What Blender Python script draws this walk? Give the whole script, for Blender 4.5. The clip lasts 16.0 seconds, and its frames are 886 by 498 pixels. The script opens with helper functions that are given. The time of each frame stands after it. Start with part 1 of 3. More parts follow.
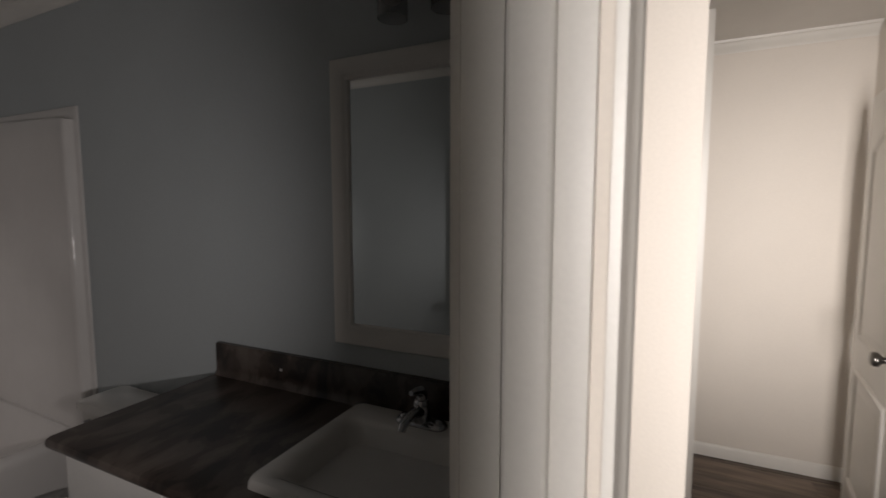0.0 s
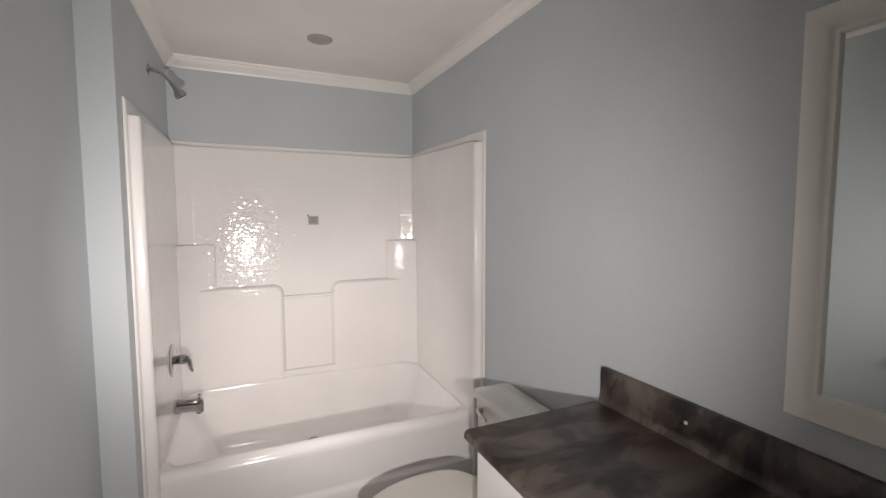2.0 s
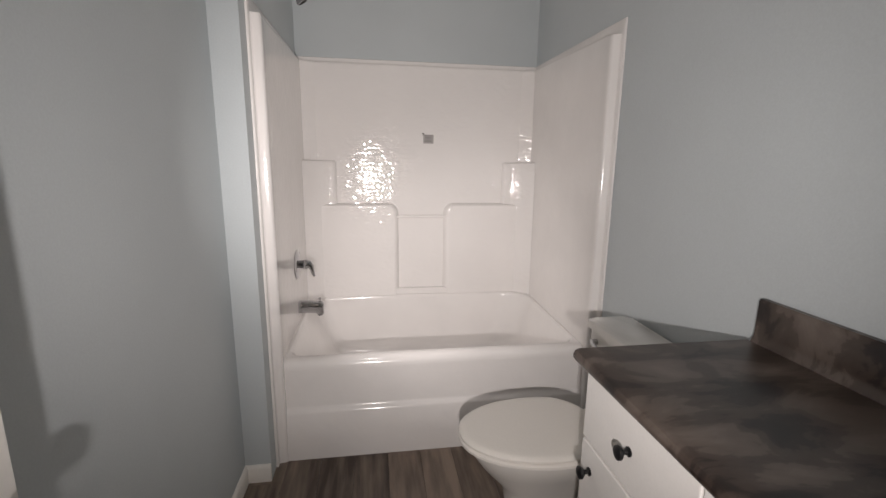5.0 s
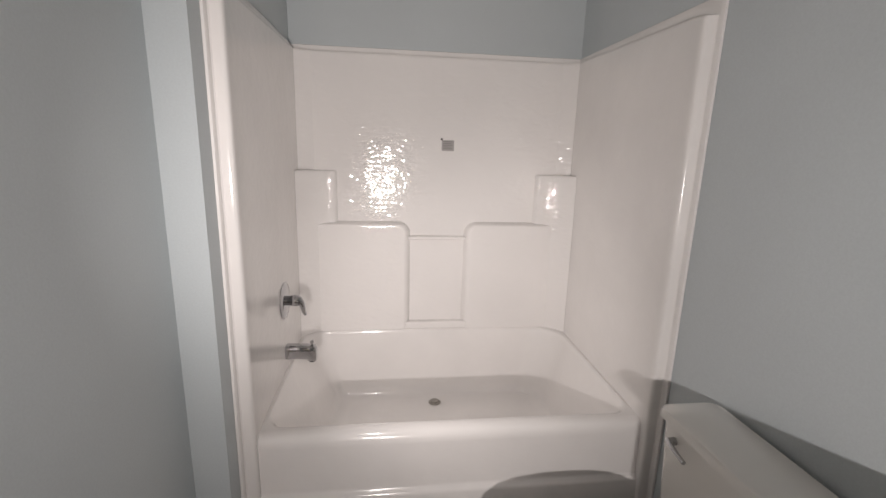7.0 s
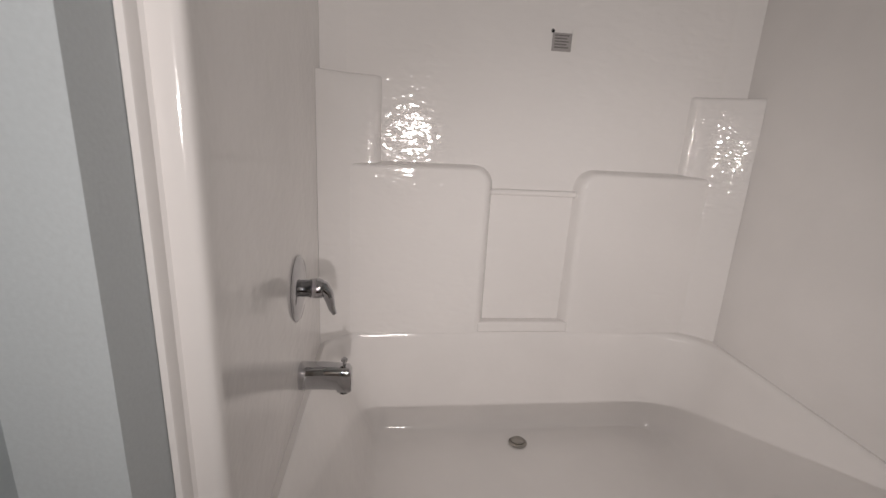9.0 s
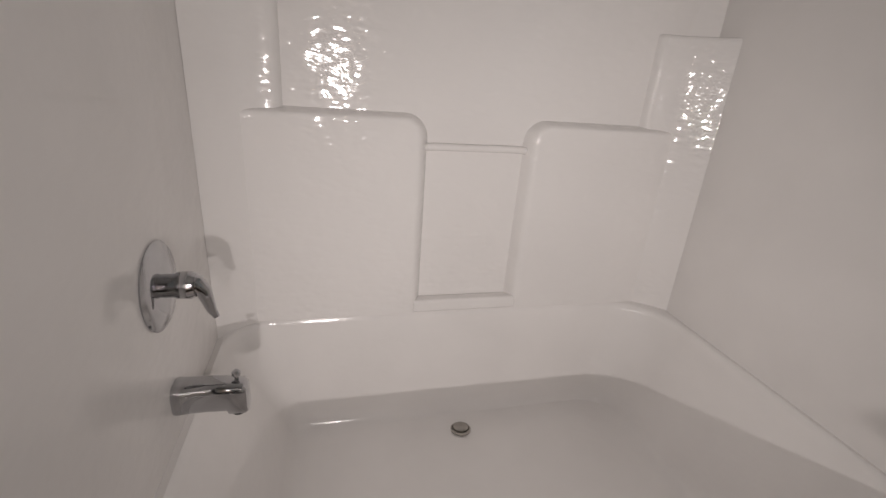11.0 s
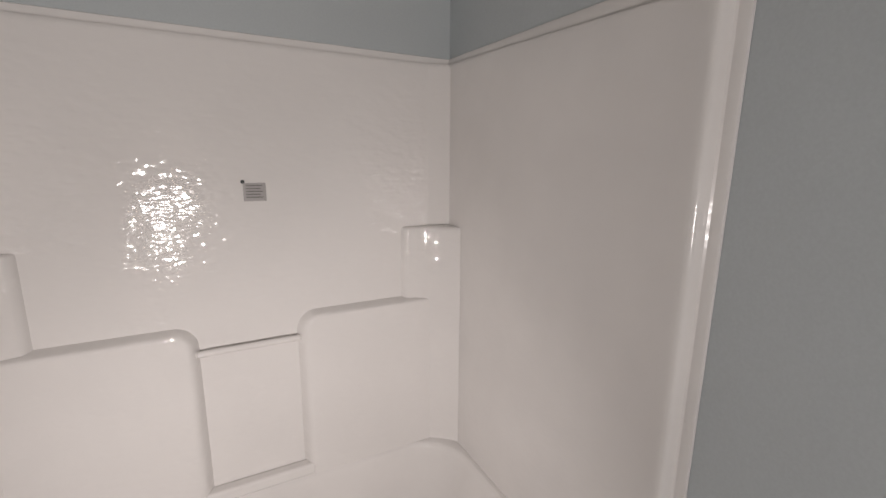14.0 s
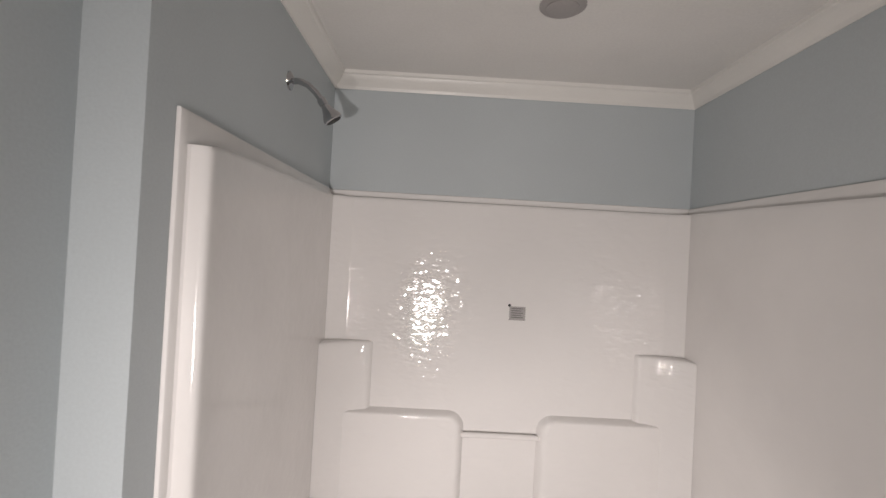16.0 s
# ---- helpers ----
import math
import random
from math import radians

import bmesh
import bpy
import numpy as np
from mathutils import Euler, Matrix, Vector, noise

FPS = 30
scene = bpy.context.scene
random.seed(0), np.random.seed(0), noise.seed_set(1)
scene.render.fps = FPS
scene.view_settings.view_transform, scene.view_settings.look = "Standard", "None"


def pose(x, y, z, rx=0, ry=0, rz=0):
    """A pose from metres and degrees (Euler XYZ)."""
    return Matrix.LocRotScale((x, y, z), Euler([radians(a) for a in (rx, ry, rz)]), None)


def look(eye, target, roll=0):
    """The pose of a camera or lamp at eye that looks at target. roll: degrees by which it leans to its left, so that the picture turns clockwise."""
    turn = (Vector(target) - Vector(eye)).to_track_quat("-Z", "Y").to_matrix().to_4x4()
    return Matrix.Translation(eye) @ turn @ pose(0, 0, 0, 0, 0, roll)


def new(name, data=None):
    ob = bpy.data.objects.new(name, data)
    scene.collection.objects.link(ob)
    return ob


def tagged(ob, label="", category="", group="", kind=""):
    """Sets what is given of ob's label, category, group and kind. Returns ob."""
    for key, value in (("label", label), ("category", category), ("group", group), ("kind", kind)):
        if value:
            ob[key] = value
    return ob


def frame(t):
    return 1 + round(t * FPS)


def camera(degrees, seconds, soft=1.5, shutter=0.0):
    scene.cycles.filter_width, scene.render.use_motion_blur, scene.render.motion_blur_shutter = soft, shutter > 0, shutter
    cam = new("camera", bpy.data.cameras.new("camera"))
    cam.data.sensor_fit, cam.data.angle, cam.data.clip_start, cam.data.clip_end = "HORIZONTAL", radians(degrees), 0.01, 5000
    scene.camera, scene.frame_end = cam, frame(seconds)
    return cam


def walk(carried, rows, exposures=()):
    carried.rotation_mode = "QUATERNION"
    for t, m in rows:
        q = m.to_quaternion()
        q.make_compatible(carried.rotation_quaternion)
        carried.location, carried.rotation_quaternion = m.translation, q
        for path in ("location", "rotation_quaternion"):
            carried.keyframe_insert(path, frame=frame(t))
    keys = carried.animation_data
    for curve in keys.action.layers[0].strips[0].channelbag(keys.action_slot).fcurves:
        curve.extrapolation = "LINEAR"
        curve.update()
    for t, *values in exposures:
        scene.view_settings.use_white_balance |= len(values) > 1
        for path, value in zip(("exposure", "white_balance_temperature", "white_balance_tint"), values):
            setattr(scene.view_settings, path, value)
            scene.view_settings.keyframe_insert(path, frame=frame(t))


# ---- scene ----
cam = camera(90.7, 16.0, shutter=0.2)

PATH = [
    (0, (0.386, -3.358, 1.505), (2.2, -2.532, 1.332), -0.0),
    (0.5, (0.479, -3.287, 1.536), (1.994, -1.993, 1.367), -0.2),
    (1, (0.483, -3.213, 1.54), (1.664, -1.608, 1.374), -0.6),
    (1.5, (0.439, -3.119, 1.554), (1.394, -1.369, 1.399), -0.4),
    (2, (0.395, -3.032, 1.531), (1.215, -1.214, 1.382), -0.1),
    (2.5, (0.415, -2.959, 1.467), (1.098, -1.084, 1.333), 0.3),
    (3, (0.453, -2.939, 1.429), (0.985, -1.015, 1.302), 0.4),
    (3.5, (0.455, -2.938, 1.388), (0.909, -0.995, 1.259), 0.4),
    (4, (0.476, -2.947, 1.338), (0.823, -0.986, 1.156), 0.3),
    (4.2, (0.482, -2.949, 1.319), (0.8, -0.989, 1.08), 0.1),
    (6.5, (0.425, -2.59, 1.496), (0.696, -0.661, 1.043), 1.5),
    (7, (0.51, -2.415, 1.473), (0.743, -0.476, 1.04), 1.6),
    (7.5, (0.408, -2.243, 1.417), (0.625, -0.3, 0.995), 1.8),
    (8, (0.29, -1.955, 1.334), (0.511, -0.008, 0.936), 1.8),
    (8.2, (0.267, -1.867, 1.298), (0.496, 0.079, 0.895), 2.7),
    (10.3, (0.261, -1.297, 1.166), (0.532, 0.558, 0.471), 3.1),
    (10.5, (0.274, -1.299, 1.166), (0.62, 0.546, 0.476), 3.4),
    (11, (0.343, -1.302, 1.192), (0.832, 0.499, 0.471), 4.5),
    (11.5, (0.416, -1.312, 1.231), (1.006, 0.444, 0.478), 3.7),
    (12, (0.487, -1.346, 1.293), (1.188, 0.364, 0.527), 2.2),
    (12.5, (0.585, -1.385, 1.386), (1.328, 0.306, 0.618), 1.4),
    (13, (0.678, -1.444, 1.443), (1.485, 0.254, 0.762), -0.2),
    (13.5, (0.699, -1.496, 1.55), (1.604, 0.203, 1.007), 0.4),
    (14, (0.672, -1.535, 1.613), (1.602, 0.189, 1.21), 0.6),
    (14.5, (0.61, -1.569, 1.695), (1.434, 0.236, 1.443), 1.6),
    (15, (0.538, -1.661, 1.724), (1.056, 0.27, 1.662), 1.4),
    (15.5, (0.472, -1.747, 1.751), (0.724, 0.237, 1.754), 2.3),
    (16, (0.467, -1.835, 1.74), (0.49, 0.165, 1.754), 3.2),
]
EXPOSURE = [(0, -2.2), (0.3, -1.95), (0.5, -1.55), (0.7, -0.95), (1.0, -0.22), (1.5, -0.02), (2.5, -0.1), (4.2, -0.2), (6.5, -0.18), (7.5, -0.25), (8.2, -0.42), (10.3, -0.7), (11, -0.62), (12, -0.54), (13.5, -0.44), (14.5, -0.36), (16, -0.2)]
walk(cam, [(t, look(eye, target, roll)) for t, eye, target, roll in PATH], EXPOSURE)

# ---- light ----
world = bpy.data.worlds.new("world")
scene.world = world
world.use_nodes = True
wnt = world.node_tree
sky = wnt.nodes.new("ShaderNodeTexSky")
sky.sky_type, sky.sun_disc, sky.sun_elevation, sky.sun_rotation = "NISHITA", False, radians(37), radians(200)
wnt.links.new(sky.outputs[0], wnt.nodes["Background"].inputs[0])
wnt.nodes["Background"].inputs[1].default_value = 0.1


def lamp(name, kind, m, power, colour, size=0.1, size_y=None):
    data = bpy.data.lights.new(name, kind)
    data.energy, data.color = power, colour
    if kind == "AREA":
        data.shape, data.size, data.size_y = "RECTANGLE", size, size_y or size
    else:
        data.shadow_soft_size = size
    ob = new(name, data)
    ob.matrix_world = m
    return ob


# the walker's torch as three fixed lamps at once, at three places of the walk (in the doorway, halfway, before the
# tub), and an added lamp for the hall's light
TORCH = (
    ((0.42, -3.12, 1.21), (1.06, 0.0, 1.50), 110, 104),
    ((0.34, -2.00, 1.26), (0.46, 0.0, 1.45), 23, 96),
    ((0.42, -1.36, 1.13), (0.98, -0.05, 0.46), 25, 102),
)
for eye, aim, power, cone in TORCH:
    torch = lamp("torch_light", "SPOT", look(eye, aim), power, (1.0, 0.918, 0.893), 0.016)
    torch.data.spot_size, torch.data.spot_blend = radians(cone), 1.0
# added hall lamp, its source unseen; stands in an assumed window opening
hall_fill = lamp("hall_fill_light", "AREA", look((-1.47, -3.53, 1.5), (3.4, -4.12, 1.35)), 42, (1.0, 0.925, 0.88), 0.36, 1.3)
hall_fill.data.spread = radians(37)


# ---- materials ----
def material(name, colour, rough=0.5, metal=0.0, coat=0.0, grain=0.0, grain_scale=40.0, stain=0.0, stain_scale=3.0, bump=0.0, bump_scale=60.0, ripple=0.0, ripple_scale=60.0):
    m = bpy.data.materials.new(name)
    m.use_nodes = True
    nt = m.node_tree
    p = nt.nodes["Principled BSDF"]
    p.inputs["Base Color"].default_value = (*colour, 1)
    p.inputs["Roughness"].default_value = rough
    p.inputs["Metallic"].default_value = metal
    p.inputs["Coat Weight"].default_value = coat
    pos = nt.nodes.new("ShaderNodeNewGeometry").outputs["Position"]

    def noise_at(scale, detail=4, source=None):
        n = nt.nodes.new("ShaderNodeTexNoise")
        n.inputs["Scale"].default_value, n.inputs["Detail"].default_value = scale, detail
        nt.links.new(source or pos, n.inputs["Vector"])
        return n.outputs[0]

    out = None
    for amount, scale in ((grain, grain_scale), (stain, stain_scale)):
        if amount:
            ramp = nt.nodes.new("ShaderNodeMapRange")
            ramp.inputs["From Min"].default_value, ramp.inputs["From Max"].default_value = 0.3, 0.7
            ramp.inputs["To Min"].default_value, ramp.inputs["To Max"].default_value = 1 - amount, 1 + amount * 0.5
            nt.links.new(noise_at(scale), ramp.inputs["Value"])
            if out is None:
                out = ramp.outputs[0]
            else:
                mul = nt.nodes.new("ShaderNodeMath")
                mul.operation = "MULTIPLY"
                nt.links.new(out, mul.inputs[0]), nt.links.new(ramp.outputs[0], mul.inputs[1])
                out = mul.outputs[0]
    if out is not None:
        mix = nt.nodes.new("ShaderNodeVectorMath")
        mix.operation = "SCALE"
        mix.inputs[0].default_value = colour
        nt.links.new(out, mix.inputs["Scale"])
        nt.links.new(mix.outputs[0], p.inputs["Base Color"])
    if stain:
        rr = nt.nodes.new("ShaderNodeMapRange")
        rr.inputs["To Min"].default_value, rr.inputs["To Max"].default_value = rough * 0.85, min(1, rough * 1.2)
        nt.links.new(noise_at(stain_scale * 2.3), rr.inputs["Value"])
        nt.links.new(rr.outputs[0], p.inputs["Roughness"])
    if bump:
        b = nt.nodes.new("ShaderNodeBump")
        b.inputs["Distance"].default_value = bump
        nt.links.new(noise_at(bump_scale, 2), b.inputs["Height"])
        if ripple:
            fine = nt.nodes.new("ShaderNodeBump")
            fine.inputs["Distance"].default_value = ripple
            long = nt.nodes.new("ShaderNodeVectorMath")
            long.operation = "MULTIPLY"
            long.inputs[1].default_value = (0.55, 0.55, 1.15)
            nt.links.new(pos, long.inputs[0])
            nt.links.new(noise_at(ripple_scale, 1, long.outputs[0]), fine.inputs["Height"])
            nt.links.new(fine.outputs[0], b.inputs["Normal"])
        nt.links.new(b.outputs[0], p.inputs["Normal"])
    return m


WALL = material("blue_grey_wall_paint", (0.50, 0.540, 0.553), 0.55, grain=0.04, grain_scale=180, stain=0.05, stain_scale=1.6, bump=0.0003, bump_scale=170)
HALLW = material("beige_wall_paint", (0.74, 0.69, 0.63), 0.6, grain=0.03, grain_scale=180, stain=0.04, stain_scale=1.3, bump=0.0003, bump_scale=170)
CEIL = material("white_ceiling_paint", (0.78, 0.76, 0.73), 0.8, grain=0.03, grain_scale=120, stain=0.04, bump=0.001, bump_scale=110)
TRIM = material("white_trim_paint", (0.80, 0.78, 0.74), 0.35, grain=0.02, grain_scale=200, stain=0.04, bump=0.0003, bump_scale=90)
GEL = material("white_gelcoat", (0.80, 0.776, 0.756), 0.06, coat=0.0, stain=0.03, stain_scale=2.2, bump=0.0027, bump_scale=15, ripple=0.0022, ripple_scale=40)
GELFINE = material("white_gelcoat_tub", (0.80, 0.776, 0.756), 0.12, coat=0.0, stain=0.05, stain_scale=3.0, bump=0.0007, bump_scale=20, ripple=0.0004, ripple_scale=48)
CHROME = material("chrome", (0.46, 0.46, 0.47), 0.05, metal=1.0, stain=0.05, stain_scale=20)
NICKEL = material("brushed_nickel", (0.42, 0.40, 0.37), 0.28, metal=1.0, grain=0.08, grain_scale=300)
PEWTER = material("dark_pewter", (0.17, 0.16, 0.15), 0.3, metal=1.0, grain=0.08, grain_scale=300)
PORC = material("white_porcelain", (0.80, 0.78, 0.74), 0.09, coat=0.4, stain=0.02, stain_scale=5)
PLASTIC = material("white_plastic", (0.78, 0.75, 0.70), 0.28, grain=0.02, grain_scale=150)
CAB = material("white_cabinet_laminate", (0.80, 0.78, 0.75), 0.4, grain=0.02, grain_scale=150, stain=0.03, bump=0.0002, bump_scale=120)
BLACK = material("black_metal", (0.012, 0.012, 0.013), 0.38, metal=0.3, grain=0.1, grain_scale=200)
DARK = material("dark_bronze_metal", (0.035, 0.03, 0.027), 0.4, metal=0.8, grain=0.1, grain_scale=150)
# rubber of the spray face; also the painted shade of two holes
RUBBER_HOLE = material("dark_rubber_and_hole_shade", (0.03, 0.03, 0.03), 0.7, grain=0.1)
GREYLABEL = material("grey_sticker_paper", (0.36, 0.34, 0.33), 0.35, grain=0.06, grain_scale=200)
PAPER = material("white_sticker_paper", (0.75, 0.73, 0.70), 0.3, grain=0.03, grain_scale=200)
VENTM = material("grey_vent_plastic", (0.36, 0.34, 0.33), 0.5, grain=0.05, grain_scale=150)
VINYLBASE = material("dark_vinyl_underlay", (0.05, 0.04, 0.032), 0.6, grain=0.1, grain_scale=90)


def laminate():
    """Dark brown laminate with drifting paler veins."""
    m = material("brown_stone_laminate", (0.1, 0.07, 0.055), 0.3)
    nt = m.node_tree
    p = nt.nodes["Principled BSDF"]
    pos = nt.nodes.new("ShaderNodeNewGeometry").outputs["Position"]
    turn = nt.nodes.new("ShaderNodeMapping")
    turn.inputs["Rotation"].default_value, turn.inputs["Scale"].default_value = (0.5, 0.4, 0.75), (0.9, 2.1, 1.5)
    nt.links.new(pos, turn.inputs["Vector"])
    n = nt.nodes.new("ShaderNodeTexNoise")
    n.inputs["Scale"].default_value, n.inputs["Detail"].default_value, n.inputs["Distortion"].default_value, n.inputs["Roughness"].default_value = 4.2, 5, 0.55, 0.55
    nt.links.new(turn.outputs[0], n.inputs["Vector"])
    ramp = nt.nodes.new("ShaderNodeValToRGB")
    cr = ramp.color_ramp
    cr.elements[0].position, cr.elements[0].color = 0.35, (0.009, 0.006, 0.005, 1)
    cr.elements[1].position, cr.elements[1].color = 0.70, (0.135, 0.110, 0.094, 1)
    for at, c in ((0.435, (0.018, 0.012, 0.010, 1)), (0.465, (0.043, 0.030, 0.024, 1)), (0.535, (0.054, 0.040, 0.032, 1)), (0.56, (0.088, 0.068, 0.056, 1)), (0.62, (0.102, 0.080, 0.067, 1))):
        cr.elements.new(at).color = c
    nt.links.new(n.outputs[0], ramp.inputs[0])
    nt.links.new(ramp.outputs[0], p.inputs["Base Color"])
    return m


LAM = laminate()


def plank_material():
    m = material("brown_vinyl_plank", (0.1, 0.07, 0.05), 0.42)
    nt = m.node_tree
    p = nt.nodes["Principled BSDF"]
    pos = nt.nodes.new("ShaderNodeNewGeometry").outputs["Position"]
    rnd = nt.nodes.new("ShaderNodeObjectInfo").outputs["Random"]
    turn = nt.nodes.new("ShaderNodeMapping")
    turn.inputs["Scale"].default_value = (18, 2.2, 18)
    nt.links.new(pos, turn.inputs["Vector"])
    n = nt.nodes.new("ShaderNodeTexNoise")
    n.noise_dimensions = "4D"
    n.inputs["Scale"].default_value, n.inputs["Detail"].default_value = 1.6, 6
    w = nt.nodes.new("ShaderNodeMath")
    w.operation = "MULTIPLY"
    w.inputs[1].default_value = 40
    nt.links.new(rnd, w.inputs[0]), nt.links.new(w.outputs[0], n.inputs["W"]), nt.links.new(turn.outputs[0], n.inputs["Vector"])
    add = nt.nodes.new("ShaderNodeMath")
    add.operation = "MULTIPLY_ADD"
    add.inputs[1].default_value, add.inputs[2].default_value = 0.32, -0.16
    nt.links.new(rnd, add.inputs[0])
    both = nt.nodes.new("ShaderNodeMath")
    nt.links.new(add.outputs[0], both.inputs[0]), nt.links.new(n.outputs[0], both.inputs[1])
    ramp = nt.nodes.new("ShaderNodeValToRGB")
    cr = ramp.color_ramp
    cr.elements[0].position, cr.elements[0].color = 0.28, (0.045, 0.03, 0.022, 1)
    cr.elements[1].position, cr.elements[1].color = 0.75, (0.26, 0.20, 0.155, 1)
    nt.links.new(both.outputs[0], ramp.inputs[0]), nt.links.new(ramp.outputs[0], p.inputs["Base Color"])
    b = nt.nodes.new("ShaderNodeBump")
    b.inputs["Distance"].default_value = 0.0008
    nt.links.new(n.outputs[0], b.inputs["Height"]), nt.links.new(b.outputs[0], p.inputs["Normal"])
    return m


PLANK = plank_material()
MIRROR = material("mirror_silvering", (0.86, 0.88, 0.87), 0.012, metal=1.0)
GLASS = material("smoked_glass", (0.62, 0.62, 0.62), 0.05)
GLASS.node_tree.nodes["Principled BSDF"].inputs["Transmission Weight"].default_value = 1.0
BULB = material("unlit_frosted_bulb", (0.7, 0.69, 0.66), 0.4)


# ---- mesh helpers ----
def thing(name, label, category, group="", kind="", at=(0, 0, 0)):
    ob = tagged(new(name), label, category, group, kind)
    ob.location = at
    ob.empty_display_size = 0.05
    return ob


def finish(bm, name, mat, smooth=True):
    bmesh.ops.recalc_face_normals(bm, faces=bm.faces)
    me = bpy.data.meshes.new(name)
    bm.to_mesh(me)
    bm.free()
    me.materials.append(mat)
    if smooth:
        me.shade_smooth()
        me.set_sharp_from_angle(angle=radians(38))
    return me


def part(name, bm, mat, parent=None, label="", smooth=True):
    """One mesh object from world-space geometry, under its thing or part."""
    ob = new(name, finish(bm, name, mat, smooth))
    if parent:
        bpy.context.view_layer.update()
        ob.parent = parent
        ob.matrix_parent_inverse = parent.matrix_world.inverted()
    return tagged(ob, label) if label else ob


def box(x0, x1, y0, y1, z0, z1, bevel=0.0, segments=2, bm=None):
    tmp = bmesh.new()
    bmesh.ops.create_cube(tmp, size=1)
    for v in tmp.verts:
        v.co = ((x0 + x1) / 2 + v.co.x * (x1 - x0), (y0 + y1) / 2 + v.co.y * (y1 - y0), (z0 + z1) / 2 + v.co.z * (z1 - z0))
    if bevel:
        bmesh.ops.bevel(tmp, geom=list(tmp.edges), offset=bevel, segments=segments, profile=0.5, affect="EDGES", clamp_overlap=True)
    return tmp if bm is None else merge(bm, tmp)


def merge(bm, tmp):
    me = bpy.data.meshes.new("tmp")
    tmp.to_mesh(me)
    tmp.free()
    bm.from_mesh(me)
    bpy.data.meshes.remove(me)
    return bm


def loft(rings, close=True, cap0=False, cap1=False):
    """Skin between rings of equally many points."""
    bm = bmesh.new()
    made = [[bm.verts.new(p) for p in ring] for ring in rings]
    n = len(rings[0])
    for a, b in zip(made, made[1:]):
        for i in range(n if close else n - 1):
            j = (i + 1) % n
            bm.faces.new((a[i], a[j], b[j], b[i]))
    if cap0:
        bm.faces.new(made[0])
    if cap1:
        bm.faces.new(made[-1])
    return bm


def sweep(profile, path, closed_profile=True, caps=True):
    """A profile (u, w) carried along poses in path."""
    rings = [[m @ Vector((u, w, 0)) for u, w in profile] for m in path]
    return loft(rings, closed_profile, caps, caps)


def lathe(profile, m, n=32):
    """Turn (radius, height) rows about the pose's z axis."""
    rings = [[m @ Vector((r * math.cos(2 * math.pi * i / n), r * math.sin(2 * math.pi * i / n), h)) for i in range(n)] for r, h in profile]
    return loft(rings, True, True, True)


def tube(points, radius, n=14):
    pts = [Vector(p) for p in points]
    radii = radius if isinstance(radius, (list, tuple)) else [radius] * len(pts)
    rings, up = [], Vector((0.3, 0.2, 0.93)).normalized()
    for i, p in enumerate(pts):
        d = (pts[min(i + 1, len(pts) - 1)] - pts[max(i - 1, 0)]).normalized()
        a = d.cross(up).normalized()
        b = d.cross(a)
        rings.append([p + radii[i] * (a * math.cos(2 * math.pi * k / n) + b * math.sin(2 * math.pi * k / n)) for k in range(n)])
    return loft(rings, True, True, True)


def rounded(x0, x1, y0, y1, r, z, n=8):
    """A rounded rectangle as a ring of points at height z; r one radius or four (from x0y0 round)."""
    rs = r if isinstance(r, (list, tuple)) else (r,) * 4
    out = []
    for (cx, cy, a0), q in zip(((x0, y0, 180), (x1, y0, 270), (x1, y1, 0), (x0, y1, 90)), rs):
        ox, oy = cx + (q if cx == x0 else -q), cy + (q if cy == y0 else -q)
        for k in range(n + 1):
            a = radians(a0 + 90 * k / n)
            out.append(Vector((ox + q * math.cos(a), oy + q * math.sin(a), z)))
    return out


def structure(name, bm, mat, label, category, smooth=False, parent=None):
    ob = part(name, bm, mat, parent, smooth=smooth)
    return tagged(ob, label, category, kind="structure")


# ---- the setting ----
CZ = 2.465         # ceiling
WR, WL = 1.52, -0.106   # long walls of the bathroom
STUB = -1.15       # face of the stub wall beside the tub
NEAR, HALL = -3.222, -3.325  # two faces of the door wall
DX0, DX1, DZ = -0.080, 0.719, 2.05  # the door opening

structure("wall_right", box(WR, WR + 0.12, HALL, 0.12, 0, CZ), WALL, "pale blue-grey painted bathroom wall", "wall")
structure("wall_back", box(-0.3, WR, 0, 0.12, 0, CZ), WALL, "pale blue-grey painted wall above the tub surround", "wall")
structure("wall_stub", box(-0.3, 0, STUB, 0, 0, CZ), WALL, "pale blue-grey stub wall at the head of the tub", "wall")
structure("wall_left", box(-0.3, WL, HALL, STUB, 0, CZ), WALL, "pale blue-grey painted bathroom wall", "wall")
bm = box(DX1 + 0.02, WR, HALL, NEAR, 0, CZ)
box(WL, DX0 - 0.02, HALL, NEAR, 0, CZ, bm=bm)
box(DX0 - 0.02, DX1 + 0.02, HALL, NEAR, DZ + 0.02, CZ, bm=bm)
structure("wall_near", bm, WALL, "painted wall around the bathroom doorway", "wall")
structure("ceiling", box(-0.3, WR + 0.12, HALL, 0.12, CZ, CZ + 0.1), CEIL, "white painted bathroom ceiling", "ceiling")
floor = structure("floor", box(-0.3, WR + 0.12, HALL, 0.12, -0.12, -0.004), VINYLBASE, "dark brown vinyl plank bathroom floor", "floor")

